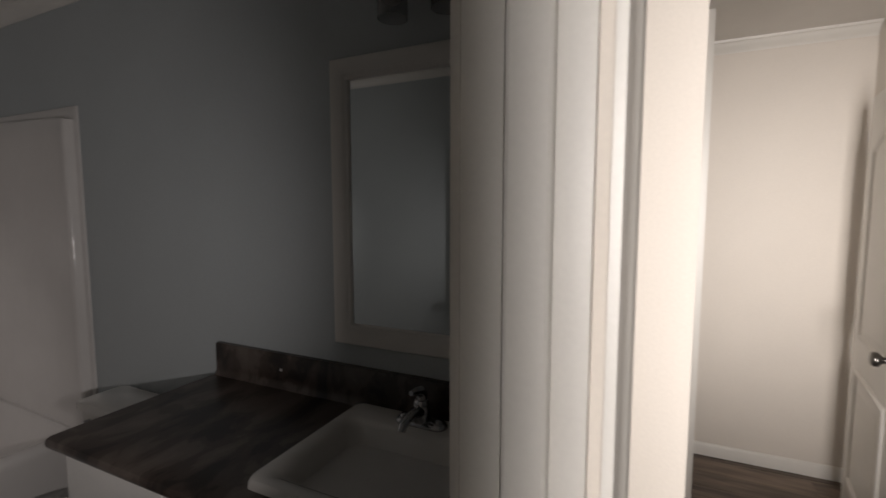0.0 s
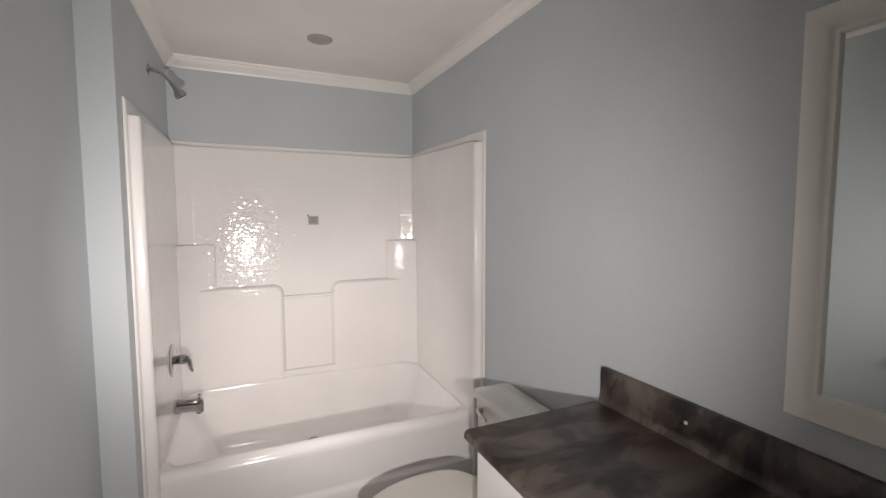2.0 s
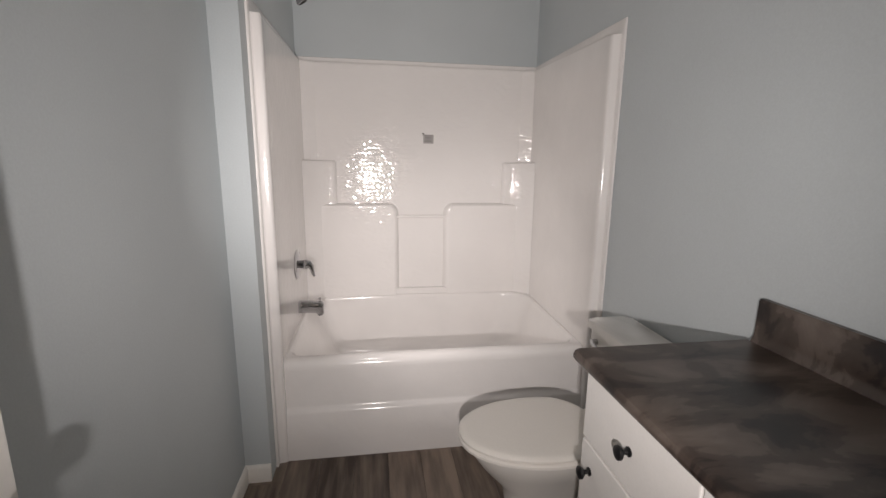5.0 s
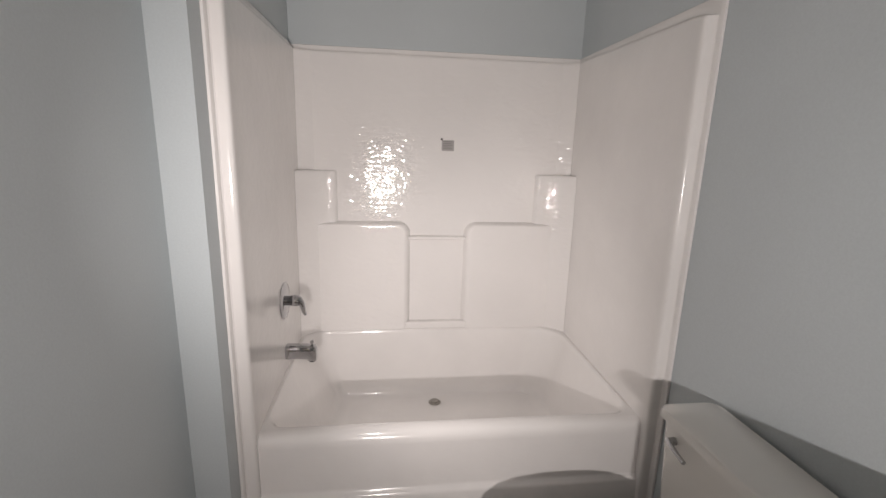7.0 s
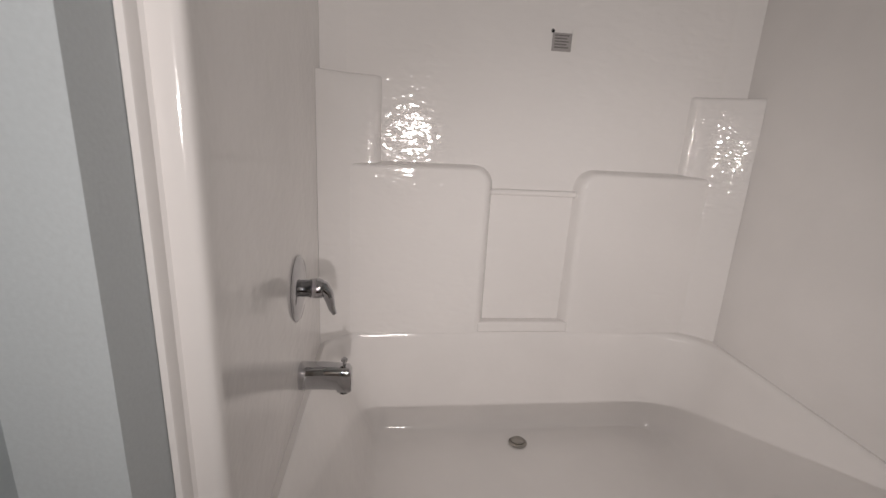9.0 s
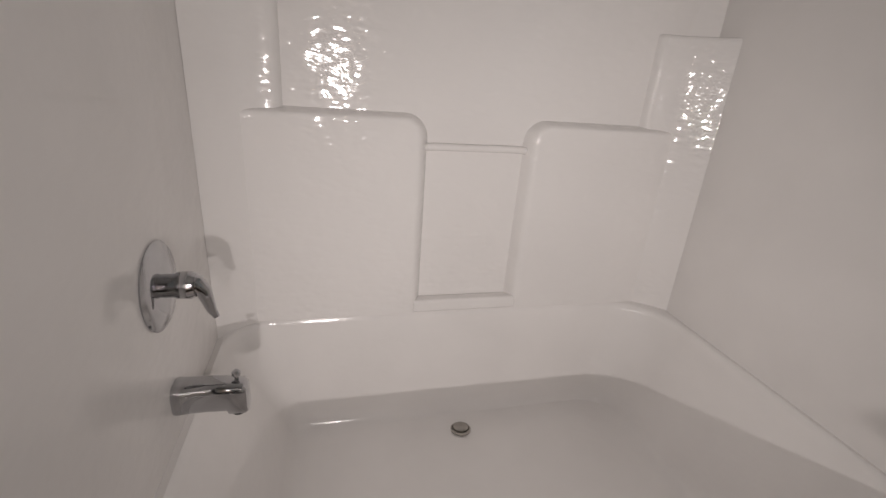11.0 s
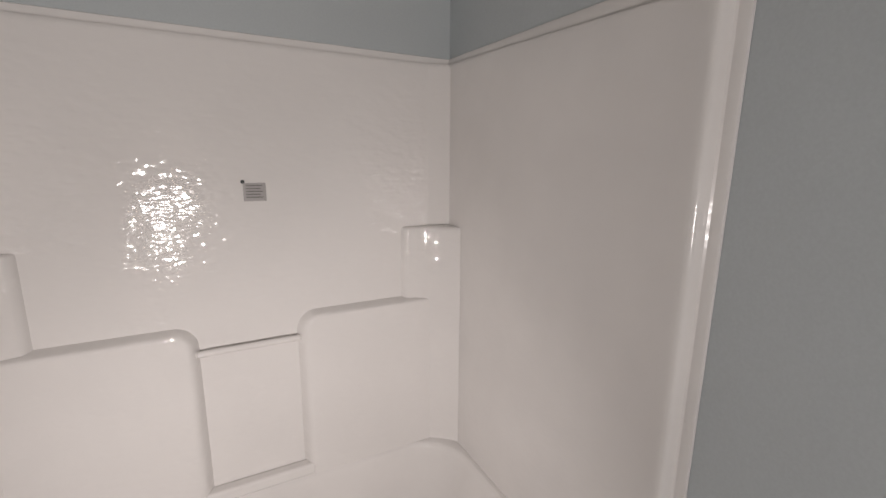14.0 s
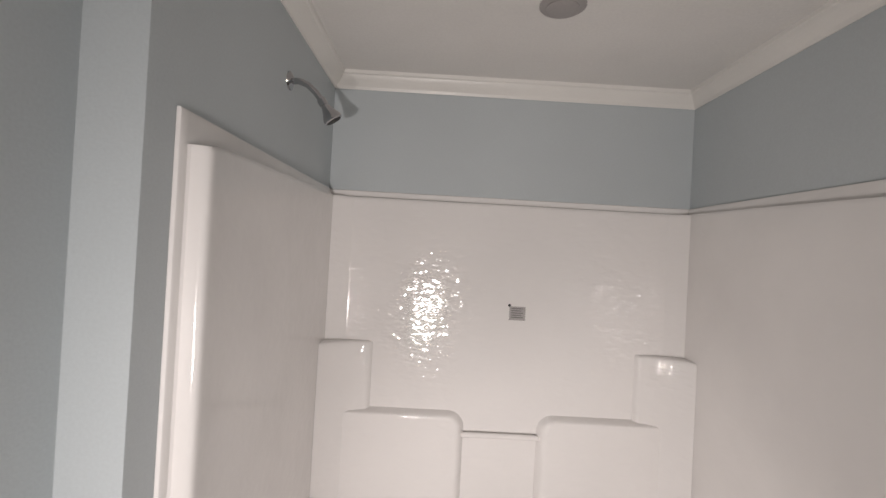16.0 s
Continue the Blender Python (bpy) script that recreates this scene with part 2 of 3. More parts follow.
# hall beyond the doorway
HX, HY0, HC = 3.42, -4.42, 2.465
structure("hall_wall_door", box(WR + 0.12, 1.66, HALL - 0.1, HALL + 0.02, 0, HC), HALLW, "beige painted hall wall beside the bathroom", "wall")
bm = box(DX1 + 0.02, WR + 0.12, HALL - 0.012, HALL, 0, HC)
box(-1.5, DX0 - 0.02, HALL - 0.012, HALL, 0, HC, bm=bm)
box(DX0 - 0.02, DX1 + 0.02, HALL - 0.012, HALL, DZ + 0.02, HC, bm=bm)
structure("hall_wall_lining", bm, HALLW, "beige painted hall face of the bathroom wall", "wall")
structure("hall_wall_return", box(1.15, 1.66, -3.435, HALL - 0.012, 0, HC), HALLW, "beige painted corner projecting into the hall", "wall")
structure("hall_wall_side", box(1.66, 2.9, -3.45, HALL + 0.02, 0, HC), HALLW, "beige painted hall side wall", "wall")
structure("hall_pilaster", box(2.9, HX, -3.64, HALL + 0.02, 0, HC), TRIM, "white painted door frame at the end of the hall", "door frame")
structure("hall_wall_end", box(HX, HX + 0.12, HY0 - 0.12, HALL + 0.02, 0, HC), HALLW, "beige painted end wall of the hall", "wall")
structure("hall_wall_south", box(-1.5, HX, HY0 - 0.12, HY0 - 0.004, 0, HC), HALLW, "beige painted hall wall around a closet door", "wall")
# unseen end wall, added with an assumed opening to hold the hall lamp
bm = box(-1.62, -1.5, HY0 - 0.12, -3.80, 0, HC)
box(-1.62, -1.5, -3.80, HALL, 0, 0.8, bm=bm)
box(-1.62, -1.5, -3.80, HALL, 2.2, HC, bm=bm)
box(-1.62, -1.5, -3.345, HALL, 0.8, 2.2, bm=bm)
structure("hall_wall_window", bm, HALLW, "unseen beige hall wall with an assumed opening for the hall lamp", "wall")
structure("hall_ceiling", box(-1.62, HX + 0.12, HY0 - 0.12, HALL, HC, HC + 0.1), CEIL, "white painted hall ceiling", "ceiling")
hall_floor = structure("hall_floor", box(-1.62, HX + 0.12, HY0 - 0.12, HALL, -0.12, -0.004), VINYLBASE, "brown vinyl plank hall floor", "floor")
# unseen ground, added outside the assumed opening
structure("ground", box(-90, -1.62, -60, 60, -0.6, -0.5), material("mown_grass", (0.06, 0.09, 0.03), 0.9, grain=0.3, grain_scale=30, stain=0.3), "assumed grass outside the unseen hall opening", "ground")


def molding(name, profile, a, b, inward, mat, label, category, mitre=(0, 0), parent=None):
    """Trim along a line a-b; profile of (out from the wall, up); mitre: run added per metre out at each end."""
    a, b, out = Vector(a), Vector(b), Vector(inward)
    along = (b - a).normalized()
    rings = []
    for p, s, k in ((a, 1, mitre[0]), (b, -1, mitre[1])):
        rings.append([p + out * u + Vector((0, 0, w)) + along * s * k * u for u, w in profile])
    return structure(name, loft(rings, True, True, True), mat, label, category, True, parent)


CROWN = [(0, 0), (0.005, -0.001), (0.008, 0.009), (0.013, 0.014), (0.023, 0.024), (0.033, 0.037), (0.038, 0.049), (0.046, 0.053), (0.049, 0.065), (0, 0.065)]
Z = CZ - 0.065
for a, b, i, mi in (
    ((0, 0, Z), (WR, 0, Z), (0, -1, 0), (1, 1)),
    ((WR, 0, Z), (WR, NEAR, Z), (-1, 0, 0), (1, 1)),
    ((0, STUB, Z), (0, 0, Z), (1, 0, 0), (-1, 1)),
    ((WL, STUB, Z), (0, STUB, Z), (0, -1, 0), (1, -1)),
    ((WL, NEAR, Z), (WL, STUB, Z), (1, 0, 0), (1, 1)),
    ((WL, NEAR, Z), (WR, NEAR, Z), (0, 1, 0), (1, 1)),
    ((HX, -3.64, Z), (HX, HY0, Z), (-1, 0, 0), (0, 0)),
    ((1.66, -3.45, Z), (2.9, -3.45, Z), (0, -1, 0), (0, 0)),
):
    molding("crown_trim", CROWN, a, b, i, TRIM, "white painted crown molding under the ceiling", "trim", mi)
BASE = [(0, 0), (0.012, 0), (0.012, 0.062), (0.009, 0.074), (0.004, 0.080), (0, 0.080)]
for a, b, i, mi in (
    ((WL, NEAR, 0), (WL, STUB, 0), (1, 0, 0), (1, 1)),
    ((WL, STUB, 0), (0, STUB, 0), (0, -1, 0), (1, 0)),
    ((WR, -1.09, 0), (WR, -1.87, 0), (-1, 0, 0), (0, 0)),
    ((HX, -3.64, 0), (HX, HY0, 0), (-1, 0, 0), (0, 0)),
    ((1.66, -3.45, 0), (2.9, -3.45, 0), (0, -1, 0), (0, 0)),
):
    molding("baseboard", BASE, a, b, i, TRIM, "white painted baseboard along the floor", "baseboard", mi)

# door frame: jambs with stops, casings on both faces
for x, s in ((DX0, 1), (DX1, -1)):
    bm = box(min(x, x - s * 0.02), max(x, x - s * 0.02), HALL, HALL + 0.0635, 0, DZ + 0.02)
    box(min(x, x - s * 0.02), max(x, x - s * 0.02), HALL + 0.0675, NEAR, 0, DZ + 0.02, bm=bm)
    box(min(x - s * 0.012, x - s * 0.02), max(x - s * 0.012, x - s * 0.02), HALL + 0.0635, HALL + 0.0675, 0, DZ + 0.02, bm=bm)
    box(min(x, x + s * 0.012), max(x, x + s * 0.012), HALL + 0.027, HALL + 0.064, 0, DZ, 0.004, bm=bm)
    structure("door_jamb", bm, TRIM, "white painted door jamb with its stop", "door frame")
bm = box(DX0, DX1, HALL, NEAR, DZ, DZ + 0.02)
structure("door_head", bm, TRIM, "white painted head of the door frame", "door frame")
CASE = [(0, 0), (0.008, 0), (0.011, 0.010), (0.011, 0.022), (0.016, 0.033), (0.013, 0.045), (0.013, 0.060), (0.018, 0.072), (0.018, 0.083), (0, 0.085)]


def casing(x, side, y, face):
    """An upright casing: profile of (proud, across) from the opening's edge outward."""
    rings = [[Vector((x + side * w, y + face * u, z)) for u, w in CASE] for z in (0, DZ + 0.075)]
    return structure("door_casing", loft(rings, True, True, True), TRIM, "white moulded door casing", "trim", True)


def head_casing(y, face):
    rings = [[Vector((x, y + face * u, DZ + 0.001 + w)) for u, w in CASE] for x in (DX0 + 0.001, DX1 - 0.001)]
    return structure("door_casing", loft(rings, True, True, True), TRIM, "white moulded head casing of the door", "trim", True)


for y, f in ((NEAR, 1), (HALL - 0.012, -1)):
    casing(DX1 - 0.003, 1, y, f)
    if f < 0:
        casing(DX0 + 0.004, -1, y, f)
    head_casing(y, f)


# ---- panel doors ----
def panel_door(name, label, width, m, panels=True):
    """A moulded two-panel door with an arched upper panel, hinge at its x = 0, in its own xz plane."""
    d = tagged(new(name), label, "door", kind="structure")
    d.matrix_world = m
    t, h = 0.035, 2.035
    body = box(0, width, -t / 2, t / 2, 0.012, h, 0.002)
    for v in body.verts:
        v.co = m @ v.co
    part("door_slab", body, TRIM, d)
    for face in (-1, 1):
        for z0, z1, arch in ((0.20, 0.76, 0.0), (0.90, 1.80, 0.075)):
            x0, x1 = 0.115, width - 0.115
            def outline(inset):
                pts = [(x0 + inset, z0 + inset), (x1 - inset, z0 + inset), (x1 - inset, z1 - inset)]
                if arch:
                    for k in range(1, 16):
                        u = k / 16
                        pts.append((x1 - inset + (x0 - x1 + 2 * inset) * u, z1 - inset + arch * math.sin(math.pi * u) ** 1.6))
                pts.append((x0 + inset, z1 - inset))
                return pts
            rings = [[m @ Vector((x, face * (t / 2 + p), z)) for x, z in outline(i)] for i, p in ((0, 0.0002), (0.006, 0.009), (0.014, 0.012), (0.022, 0.009), (0.030, 0.001), (0.048, 0.0012), (0.074, 0.008), (0.080, 0.008))]
            part("door_panel", loft(rings, True, False, True), TRIM, d)
    for face in (-1, 1):
        k = m @ pose(width - 0.065, face * t / 2, 0.96, -90 * face)
        knob = part("door_knob", lathe([(0.031, 0), (0.032, 0.004), (0.022, 0.009), (0.012, 0.014), (0.012, 0.03), (0.018, 0.036), (0.026, 0.043), (0.028, 0.053), (0.024, 0.062), (0.012, 0.066)], k), PEWTER, d, "dark pewter round door knob")
    part("latch_plate", (lambda b: [setattr(v, "co", m @ v.co) for v in b.verts] and b)(box(width - 0.001, width + 0.001, -0.012, 0.012, 0.90, 0.96)), NICKEL, d, "small nickel latch plate")
    return d


panel_door("door_1", "white moulded two-panel bathroom door standing open", 0.84, pose(DX0 + 0.022, NEAR + 0.024, 0, 0, 0, 86.0))
panel_door("door_2", "white moulded panel door standing ajar in the hall", 0.76, pose(3.15, -4.345, 0, 0, 0, 170))

# ---- bathtub and surround ----
unit = thing("bathtub_surround", "glossy white one-piece fibreglass bathtub with tall moulded surround", "bathtub", at=(0.76, -0.5, 0))
TOP, BODY = 1.978, 1.950   # top of the flange, top of the moulded body


def lean(z):
    """Back panel's face leans back a little towards its top."""
    return -0.056 + 0.012 * (z - 0.5) / 1.45


# back panel: flat field between two slanted corner bands, flange along its top
def across(edge, fold, y_edge, y_mid, z):
    """One row of the back panel: corner band, field, corner band."""
    xs = [edge, fold - 0.004, fold, fold + 0.006] + [fold + (WR - 2 * fold) * k / 10 for k in range(1, 10)] + [WR - fold - 0.006, WR - fold, WR - fold + 0.004, WR - edge]
    ys = [y_edge, y_mid - 0.0016, y_mid - 0.0004, y_mid] + [y_mid] * 9 + [y_mid, y_mid - 0.0004, y_mid - 0.0016, y_edge]
    return [Vector((x, y, z)) for x, y in zip(xs, ys)]


rings = [across(0.034, 0.112, lean(z) - 0.026, lean(z), z) for z in (0.46, 0.8, 1.1, 1.4, 1.7, BODY - 0.020)]
rings.append(across(0.034, 0.112, lean(BODY) - 0.024, lean(BODY) + 0.001, BODY - 0.009))
rings.append(across(0.033, 0.112, lean(BODY) - 0.018, lean(BODY) + 0.006, BODY - 0.003))
rings.append(across(0.030, 0.112, -0.036, -0.024, BODY))
rings.append(across(0.004, 0.112, -0.013, -0.011, BODY + 0.001))
rings.append(across(0.004, 0.112, -0.012, -0.010, TOP - 0.004))
rings.append(across(0.004, 0.112, -0.001, -0.001, TOP))
part("back_panel", loft(rings, False), GEL, unit)


def side_panel(x, s):
    """A side of the surround: flange on the wall, bullnose front column, flat panel; s points into the tub."""
    prof = [(0.001, -1.072), (0.009, -1.072), (0.011, -1.069), (0.011, -1.050), (0.015, -1.046), (0.036, -1.044), (0.044, -1.041), (0.0475, -1.036), (0.0485, -1.028), (0.0478, -1.018), (0.0455, -1.0), (0.0425, -0.97), (0.0395, -0.93), (0.037, -0.88), (0.0352, -0.82), (0.034, -0.74), (0.034, -0.40), (0.034, -0.12)]
    rings = []
    def top(y):
        return BODY - 0.032 * max(0.0, min(1.0, -y / 1.03)) ** 1.3 - (0.010 * max(0.0, (-y - 0.985) / 0.06) if y < -0.985 else 0.0)
    tail = [(0.034, -0.10), (0.0338, -0.062)]
    for z, d, f in ((0.0, None, 1), (0.5, None, 1), (1.2, None, 1), (1.8, None, 1), (0, -0.014, 1), (0, -0.006, 0.96), (0, -0.001, 0.86), (0, 0.0, 0.6)):
        rings.append([Vector((x + s * (0.011 + (u - 0.011) * f if u > 0.011 else u), y, z if d is None else top(y) + d)) for u, y in prof + tail])
    flat = [(min(u, 0.011), y) for u, y in prof + tail[:1]] + [(0.011, -0.006)]
    rings.append([Vector((x + s * u, y, top(y) + 0.001)) for u, y in flat])
    rings.append([Vector((x + s * u, y, TOP - 0.005 + 0.009 * y)) for u, y in flat])
    rings.append([Vector((x + s * min(u, 0.008), y, TOP - 0.001 + 0.009 * y)) for u, y in flat])
    rings.append([Vector((x + s * 0.001, y, TOP + 0.009 * y)) for u, y in flat])
    return part("side_panel", loft(rings, False), GELFINE, unit)


side_panel(0, 1)
side_panel(WR, -1)


def corner_shelf(x, s):
    """A quarter column in the corner, its flat top a shelf."""
    rings = []
    for z, g in ((0.45, 0.0), (0.9, 0.0), (1.30, 0.0), (1.350, 0.0), (1.358, 0.002), (1.363, 0.006), (1.365, 0.013)):
        pts = [(0.0345 + 0.168 * k, 0.023 + 0.092 * (1 - k) ** 1.9) for k in [j / 12 for j in range(13)]]
        pts += [(0.209, 0.0205), (0.216, 0.015), (0.222, 0.007), (0.226, -0.002)]
        rings.append([Vector((x + s * (u - g * 0.4 if d < 0.023 else u), lean(z) - d + g * (d > 0.0), z)) for u, d in pts])
    top = [Vector((x + s * 0.03, -0.03, 1.365)) for _ in rings[0]]
    rings.append(top)
    return part("corner_shelf", loft(rings, False), GEL, unit)


corner_shelf(0, 1)
corner_shelf(WR, -1)


def lobe(x0, x1, round_right):
    """A proud lower panel with one rounded upper corner."""
    z1, r, n = 1.10, 0.068, 10
    def outline(i, drop=0.0):
        w = i * 1.9
        pts = [(x0 + (0 if round_right else w), 0.492), (x1 - (w if round_right else 0), 0.492)]
        if round_right:
            pts += [(x1 - r + (r - w) * math.cos(a), z1 - r + (r - i) * math.sin(a)) for a in [math.pi / 2 * k / n for k in range(n + 1)]]
            pts += [(x0, z1 - i)] * 2
        else:
            pts += [(x1, z1 - i)] * 2
            pts += [(x0 + r - (r - w) * math.cos(a), z1 - r + (r - i) * math.sin(a)) for a in [math.pi / 2 * k / n for k in range(n, -1, -1)]]
        return pts
    rings = [[Vector((x, lean(z) - p, z)) for x, z in outline(i)] for i, p in ((0, -0.002), (0.004, 0.014), (0.008, 0.029), (0.012, 0.038), (0.017, 0.042), (0.021, 0.043), (0.030, 0.043))]
    return part("raised_panel", loft(rings, True, False, True), GEL, unit)


lobe(0.105, 0.612, True)
lobe(0.905, 1.415, False)
# niche between the raised panels: lower sill, lip along its top
part("niche_sill", box(0.585, 0.935, lean(0.52) - 0.0424, lean(0.52), 0.492, 0.534, 0.009, 3), GEL, unit, smooth=False)
part("niche_panel", box(0.60, 0.917, lean(0.75) - 0.0012, lean(0.75) + 0.01, 0.534, 1.004, 0.001), GEL, unit, smooth=False)
bar = [Vector((0.600, lean(1.0) - 0.006, 1.006)), Vector((0.61, lean(1.0) - 0.022, 1.012)), Vector((0.64, lean(1.0) - 0.021, 1.013)), Vector((0.88, lean(1.0) - 0.021, 1.013)), Vector((0.905, lean(1.0) - 0.02, 1.012)), Vector((0.916, lean(1.0) - 0.006, 1.006))]
part("niche_lip", tube(bar, 0.0105, 12), GEL, unit, "rounded lip over the recess")

# basin
IN = [
    (0.030, 1.490, -0.985, -0.050, 0.02, 0.487),
    (0.050, 1.470, -0.948, -0.088, (0.07, 0.07, 0.19, 0.12), 0.492),
    (0.057, 1.462, -0.940, -0.094, (0.07, 0.07, 0.19, 0.12), 0.487),
    (0.065, 1.454, -0.934, -0.098, (0.08, 0.08, 0.19, 0.12), 0.470),
    (0.135, 1.408, -0.908, -0.104, (0.09, 0.09, 0.17, 0.08), 0.300),
    (0.200, 1.372, -0.888, -0.110, (0.09, 0.09, 0.15, 0.05), 0.150),
    (0.216, 1.360, -0.876, -0.116, (0.09, 0.09, 0.14, 0.05), 0.115),
    (0.238, 1.340, -0.856, -0.132, (0.09, 0.09, 0.12, 0.05), 0.098),
    (0.300, 1.280, -0.800, -0.190, 0.05, 0.092),
]
def dipped(p):
    """The rim falls a little from the back to the front."""
    p.z -= 0.015 * max(0.0, (-p.y - 0.1) / 0.85) * max(0.0, (p.z - 0.1) / 0.39)
    return p


part("basin", loft([[dipped(p) for p in rounded(*r)] for r in IN], True, False, True), GELFINE, unit, "white moulded tub basin")
AP = [(-0.935, 0.471), (-0.962, 0.4765), (-0.982, 0.474), (-0.996, 0.465), (-1.004, 0.448), (-1.006, 0.428), (-1.006, 0.256), (-1.010, 0.244), (-1.020, 0.236), (-1.026, 0.224), (-1.032, 0.10), (-1.036, 0.0)]
part("apron", loft([[Vector((x, y, z)) for y, z in AP] for x in (0.02, 0.4, 0.76, 1.1, 1.50)], False), GELFINE, unit, "white tub apron with a stepped face")

# ---- tub fixtures ----
SPX = 0.034
spout = thing("tub_spout", "polished chrome tub spout on the surround wall", "spout", at=(SPX, -0.50, 0.56))
rings = []
for u, half_w, z0, z1 in ((0.0, 0.030, 0.533, 0.598), (0.006, 0.031, 0.531, 0.600), (0.02, 0.029, 0.532, 0.599), (0.06, 0.027, 0.531, 0.599), (0.095, 0.026, 0.528, 0.597), (0.098, 0.026, 0.519, 0.597), (0.128, 0.025, 0.518, 0.592), (0.134, 0.021, 0.522, 0.584)):
    c, h = (z0 + z1) / 2, (z1 - z0) / 2
    ring = []
    for k in range(24):
        a = 2 * math.pi * k / 24
        ca, sa = math.cos(a), math.sin(a)
        ring.append(Vector((SPX + u, -0.500 + half_w * math.copysign(abs(ca) ** 0.6, ca), c + h * math.copysign(abs(sa) ** 0.6, sa))))
    rings.append(ring)
part("spout_body", loft(rings, True, True, True), CHROME, spout)
part("diverter_knob", lathe([(0.004, 0), (0.004, 0.014), (0.008, 0.016), (0.0085, 0.022), (0.005, 0.026)], pose(SPX + 0.115, -0.500, 0.590), 16), CHROME, spout, "small chrome diverter pull")
# solid dark disc, its colour stands for the shade inside the mouth
part("nozzle", lathe([(0.013, 0), (0.013, 0.006)], pose(SPX + 0.113, -0.500, 0.5145), 18), RUBBER_HOLE, spout, "dark disc for the shade in the spout mouth")

valve = thing("shower_valve", "polished chrome single-lever shower valve with round plate", "faucet", at=(SPX, -0.492, 0.806))
vm = pose(SPX, -0.492, 0.806, 0, 90, 0)
part("wall_plate", lathe([(0.082, 0), (0.084, 0.003), (0.078, 0.008), (0.05, 0.013), (0.03, 0.015), (0.012, 0.0155)], vm, 40), CHROME, valve)
hub = part("hub", lathe([(0.022, 0.012), (0.022, 0.03), (0.025, 0.034), (0.026, 0.055), (0.022, 0.064), (0.010, 0.067)], vm, 28), CHROME, valve)
pts = [(SPX + 0.050, -0.492, 0.812), (SPX + 0.064, -0.492, 0.808), (SPX + 0.074, -0.492, 0.794), (SPX + 0.079, -0.491, 0.772), (SPX + 0.083, -0.490, 0.752), (SPX + 0.090, -0.489, 0.736)]
part("lever", tube(pts, [0.019, 0.018, 0.0145, 0.0115, 0.009, 0.006], 16), CHROME, valve)

shower = thing("shower_sprayer", "grey chrome shower head on a short bent arm", "shower head", at=(0.0, -0.535, 2.22))
part("arm_flange", lathe([(0.028, 0), (0.027, 0.004), (0.018, 0.009), (0.011, 0.011)], pose(0.0005, -0.535, 2.222, 0, 90, 0), 28), CHROME, shower)
part("arm", tube([(0.004, -0.535, 2.222), (0.03, -0.535, 2.222), (0.055, -0.533, 2.213), (0.078, -0.530, 2.193), (0.095, -0.527, 2.172)], 0.0095, 16), CHROME, shower)
hm = look((0.094, -0.527, 2.174), (0.138, -0.513, 2.108)) @ pose(0, 0, 0, 180)
part("nut", lathe([(0.013, -0.002), (0.014, 0.004), (0.014, 0.018), (0.012, 0.02)], hm, 8), CHROME, shower)
sh = part("spray_head", lathe([(0.012, 0.018), (0.0135, 0.026), (0.019, 0.040), (0.026, 0.052), (0.029, 0.060), (0.029, 0.068), (0.026, 0.070)], hm, 28), CHROME, shower)
part("spray_face", lathe([(0.0245, 0.0702), (0.022, 0.0725)], hm, 28), RUBBER_HOLE, sh, "dark spray face")

drain = thing("tub_drain", "round dull-metal drain stopper in the tub floor", "drain", at=(0.754, -0.20, 0.096))
dm = pose(0.752, -0.205, 0.0968, -7, 0, 0)
part("drain_ring", lathe([(0.034, -0.004), (0.034, 0.002), (0.029, 0.004), (0.027, 0.002)], dm, 28), NICKEL, drain)
part("stopper", lathe([(0.0255, 0.002), (0.0255, 0.008), (0.021, 0.012), (0.006, 0.013)], dm, 28), NICKEL, drain)

label = thing("paper_label", "small grey and white paper label stuck on the surround", "label", at=(0.80, -0.03, 1.50))
part("grey_paper", box(0.772, 0.838, lean(1.5) - 0.0016, lean(1.5) - 0.0005, 1.478, 1.534, 0.0003), GREYLABEL, label, smooth=False)
part("white_edge", box(0.838, 0.853, lean(1.5) - 0.0020, lean(1.5) - 0.0008, 1.486, 1.546), PAPER, label, "white torn edge", smooth=False)
for k in range(5):
    part("print_bar", box(0.780, 0.828 - 0.006 * (k % 2), lean(1.5) - 0.0021, lean(1.5) - 0.0017, 1.524 - 0.009 * k, 1.528 - 0.009 * k), material("print_grey", (0.16, 0.15, 0.145), 0.5) if k == 0 else bpy.data.materials["print_grey"], label, "line of grey print", smooth=False)
part("black_dot", lathe([(0.006, 0), (0.006, 0.0008)], pose(0.772, lean(1.53) - 0.001, 1.538, 90), 16), BLACK, label, "small black dot")

vent = thing("ceiling_vent", "round grey ceiling vent over the tub", "vent", at=(0.79, -0.57, CZ))
cvm = pose(0.785, -0.592, CZ, 180)
part("vent_ring", lathe([(0.066, 0.0), (0.066, 0.004), (0.056, 0.010), (0.050, 0.010)], cvm, 36), VENTM, vent)
part("vent_cone", lathe([(0.046, 0.004), (0.046, 0.012), (0.030, 0.016), (0.006, 0.017)], cvm, 32), VENTM, vent)

# ---- vanity ----
VY0, VY1, VZ = -3.229, -1.897, 0.889
van = thing("vanity_cabinet", "white laminate bathroom vanity cabinet with black knobs", "cabinet", at=(1.26, -2.53, 0))
part("carcass", box(1.03, WR - 0.002, VY0, VY1 - 0.022, 0.09, VZ - 0.038, 0.002), CAB, van, smooth=False)
part("toe_kick", box(1.09, WR - 0.002, VY0, VY1 - 0.03, 0.0, 0.09), CAB, van)
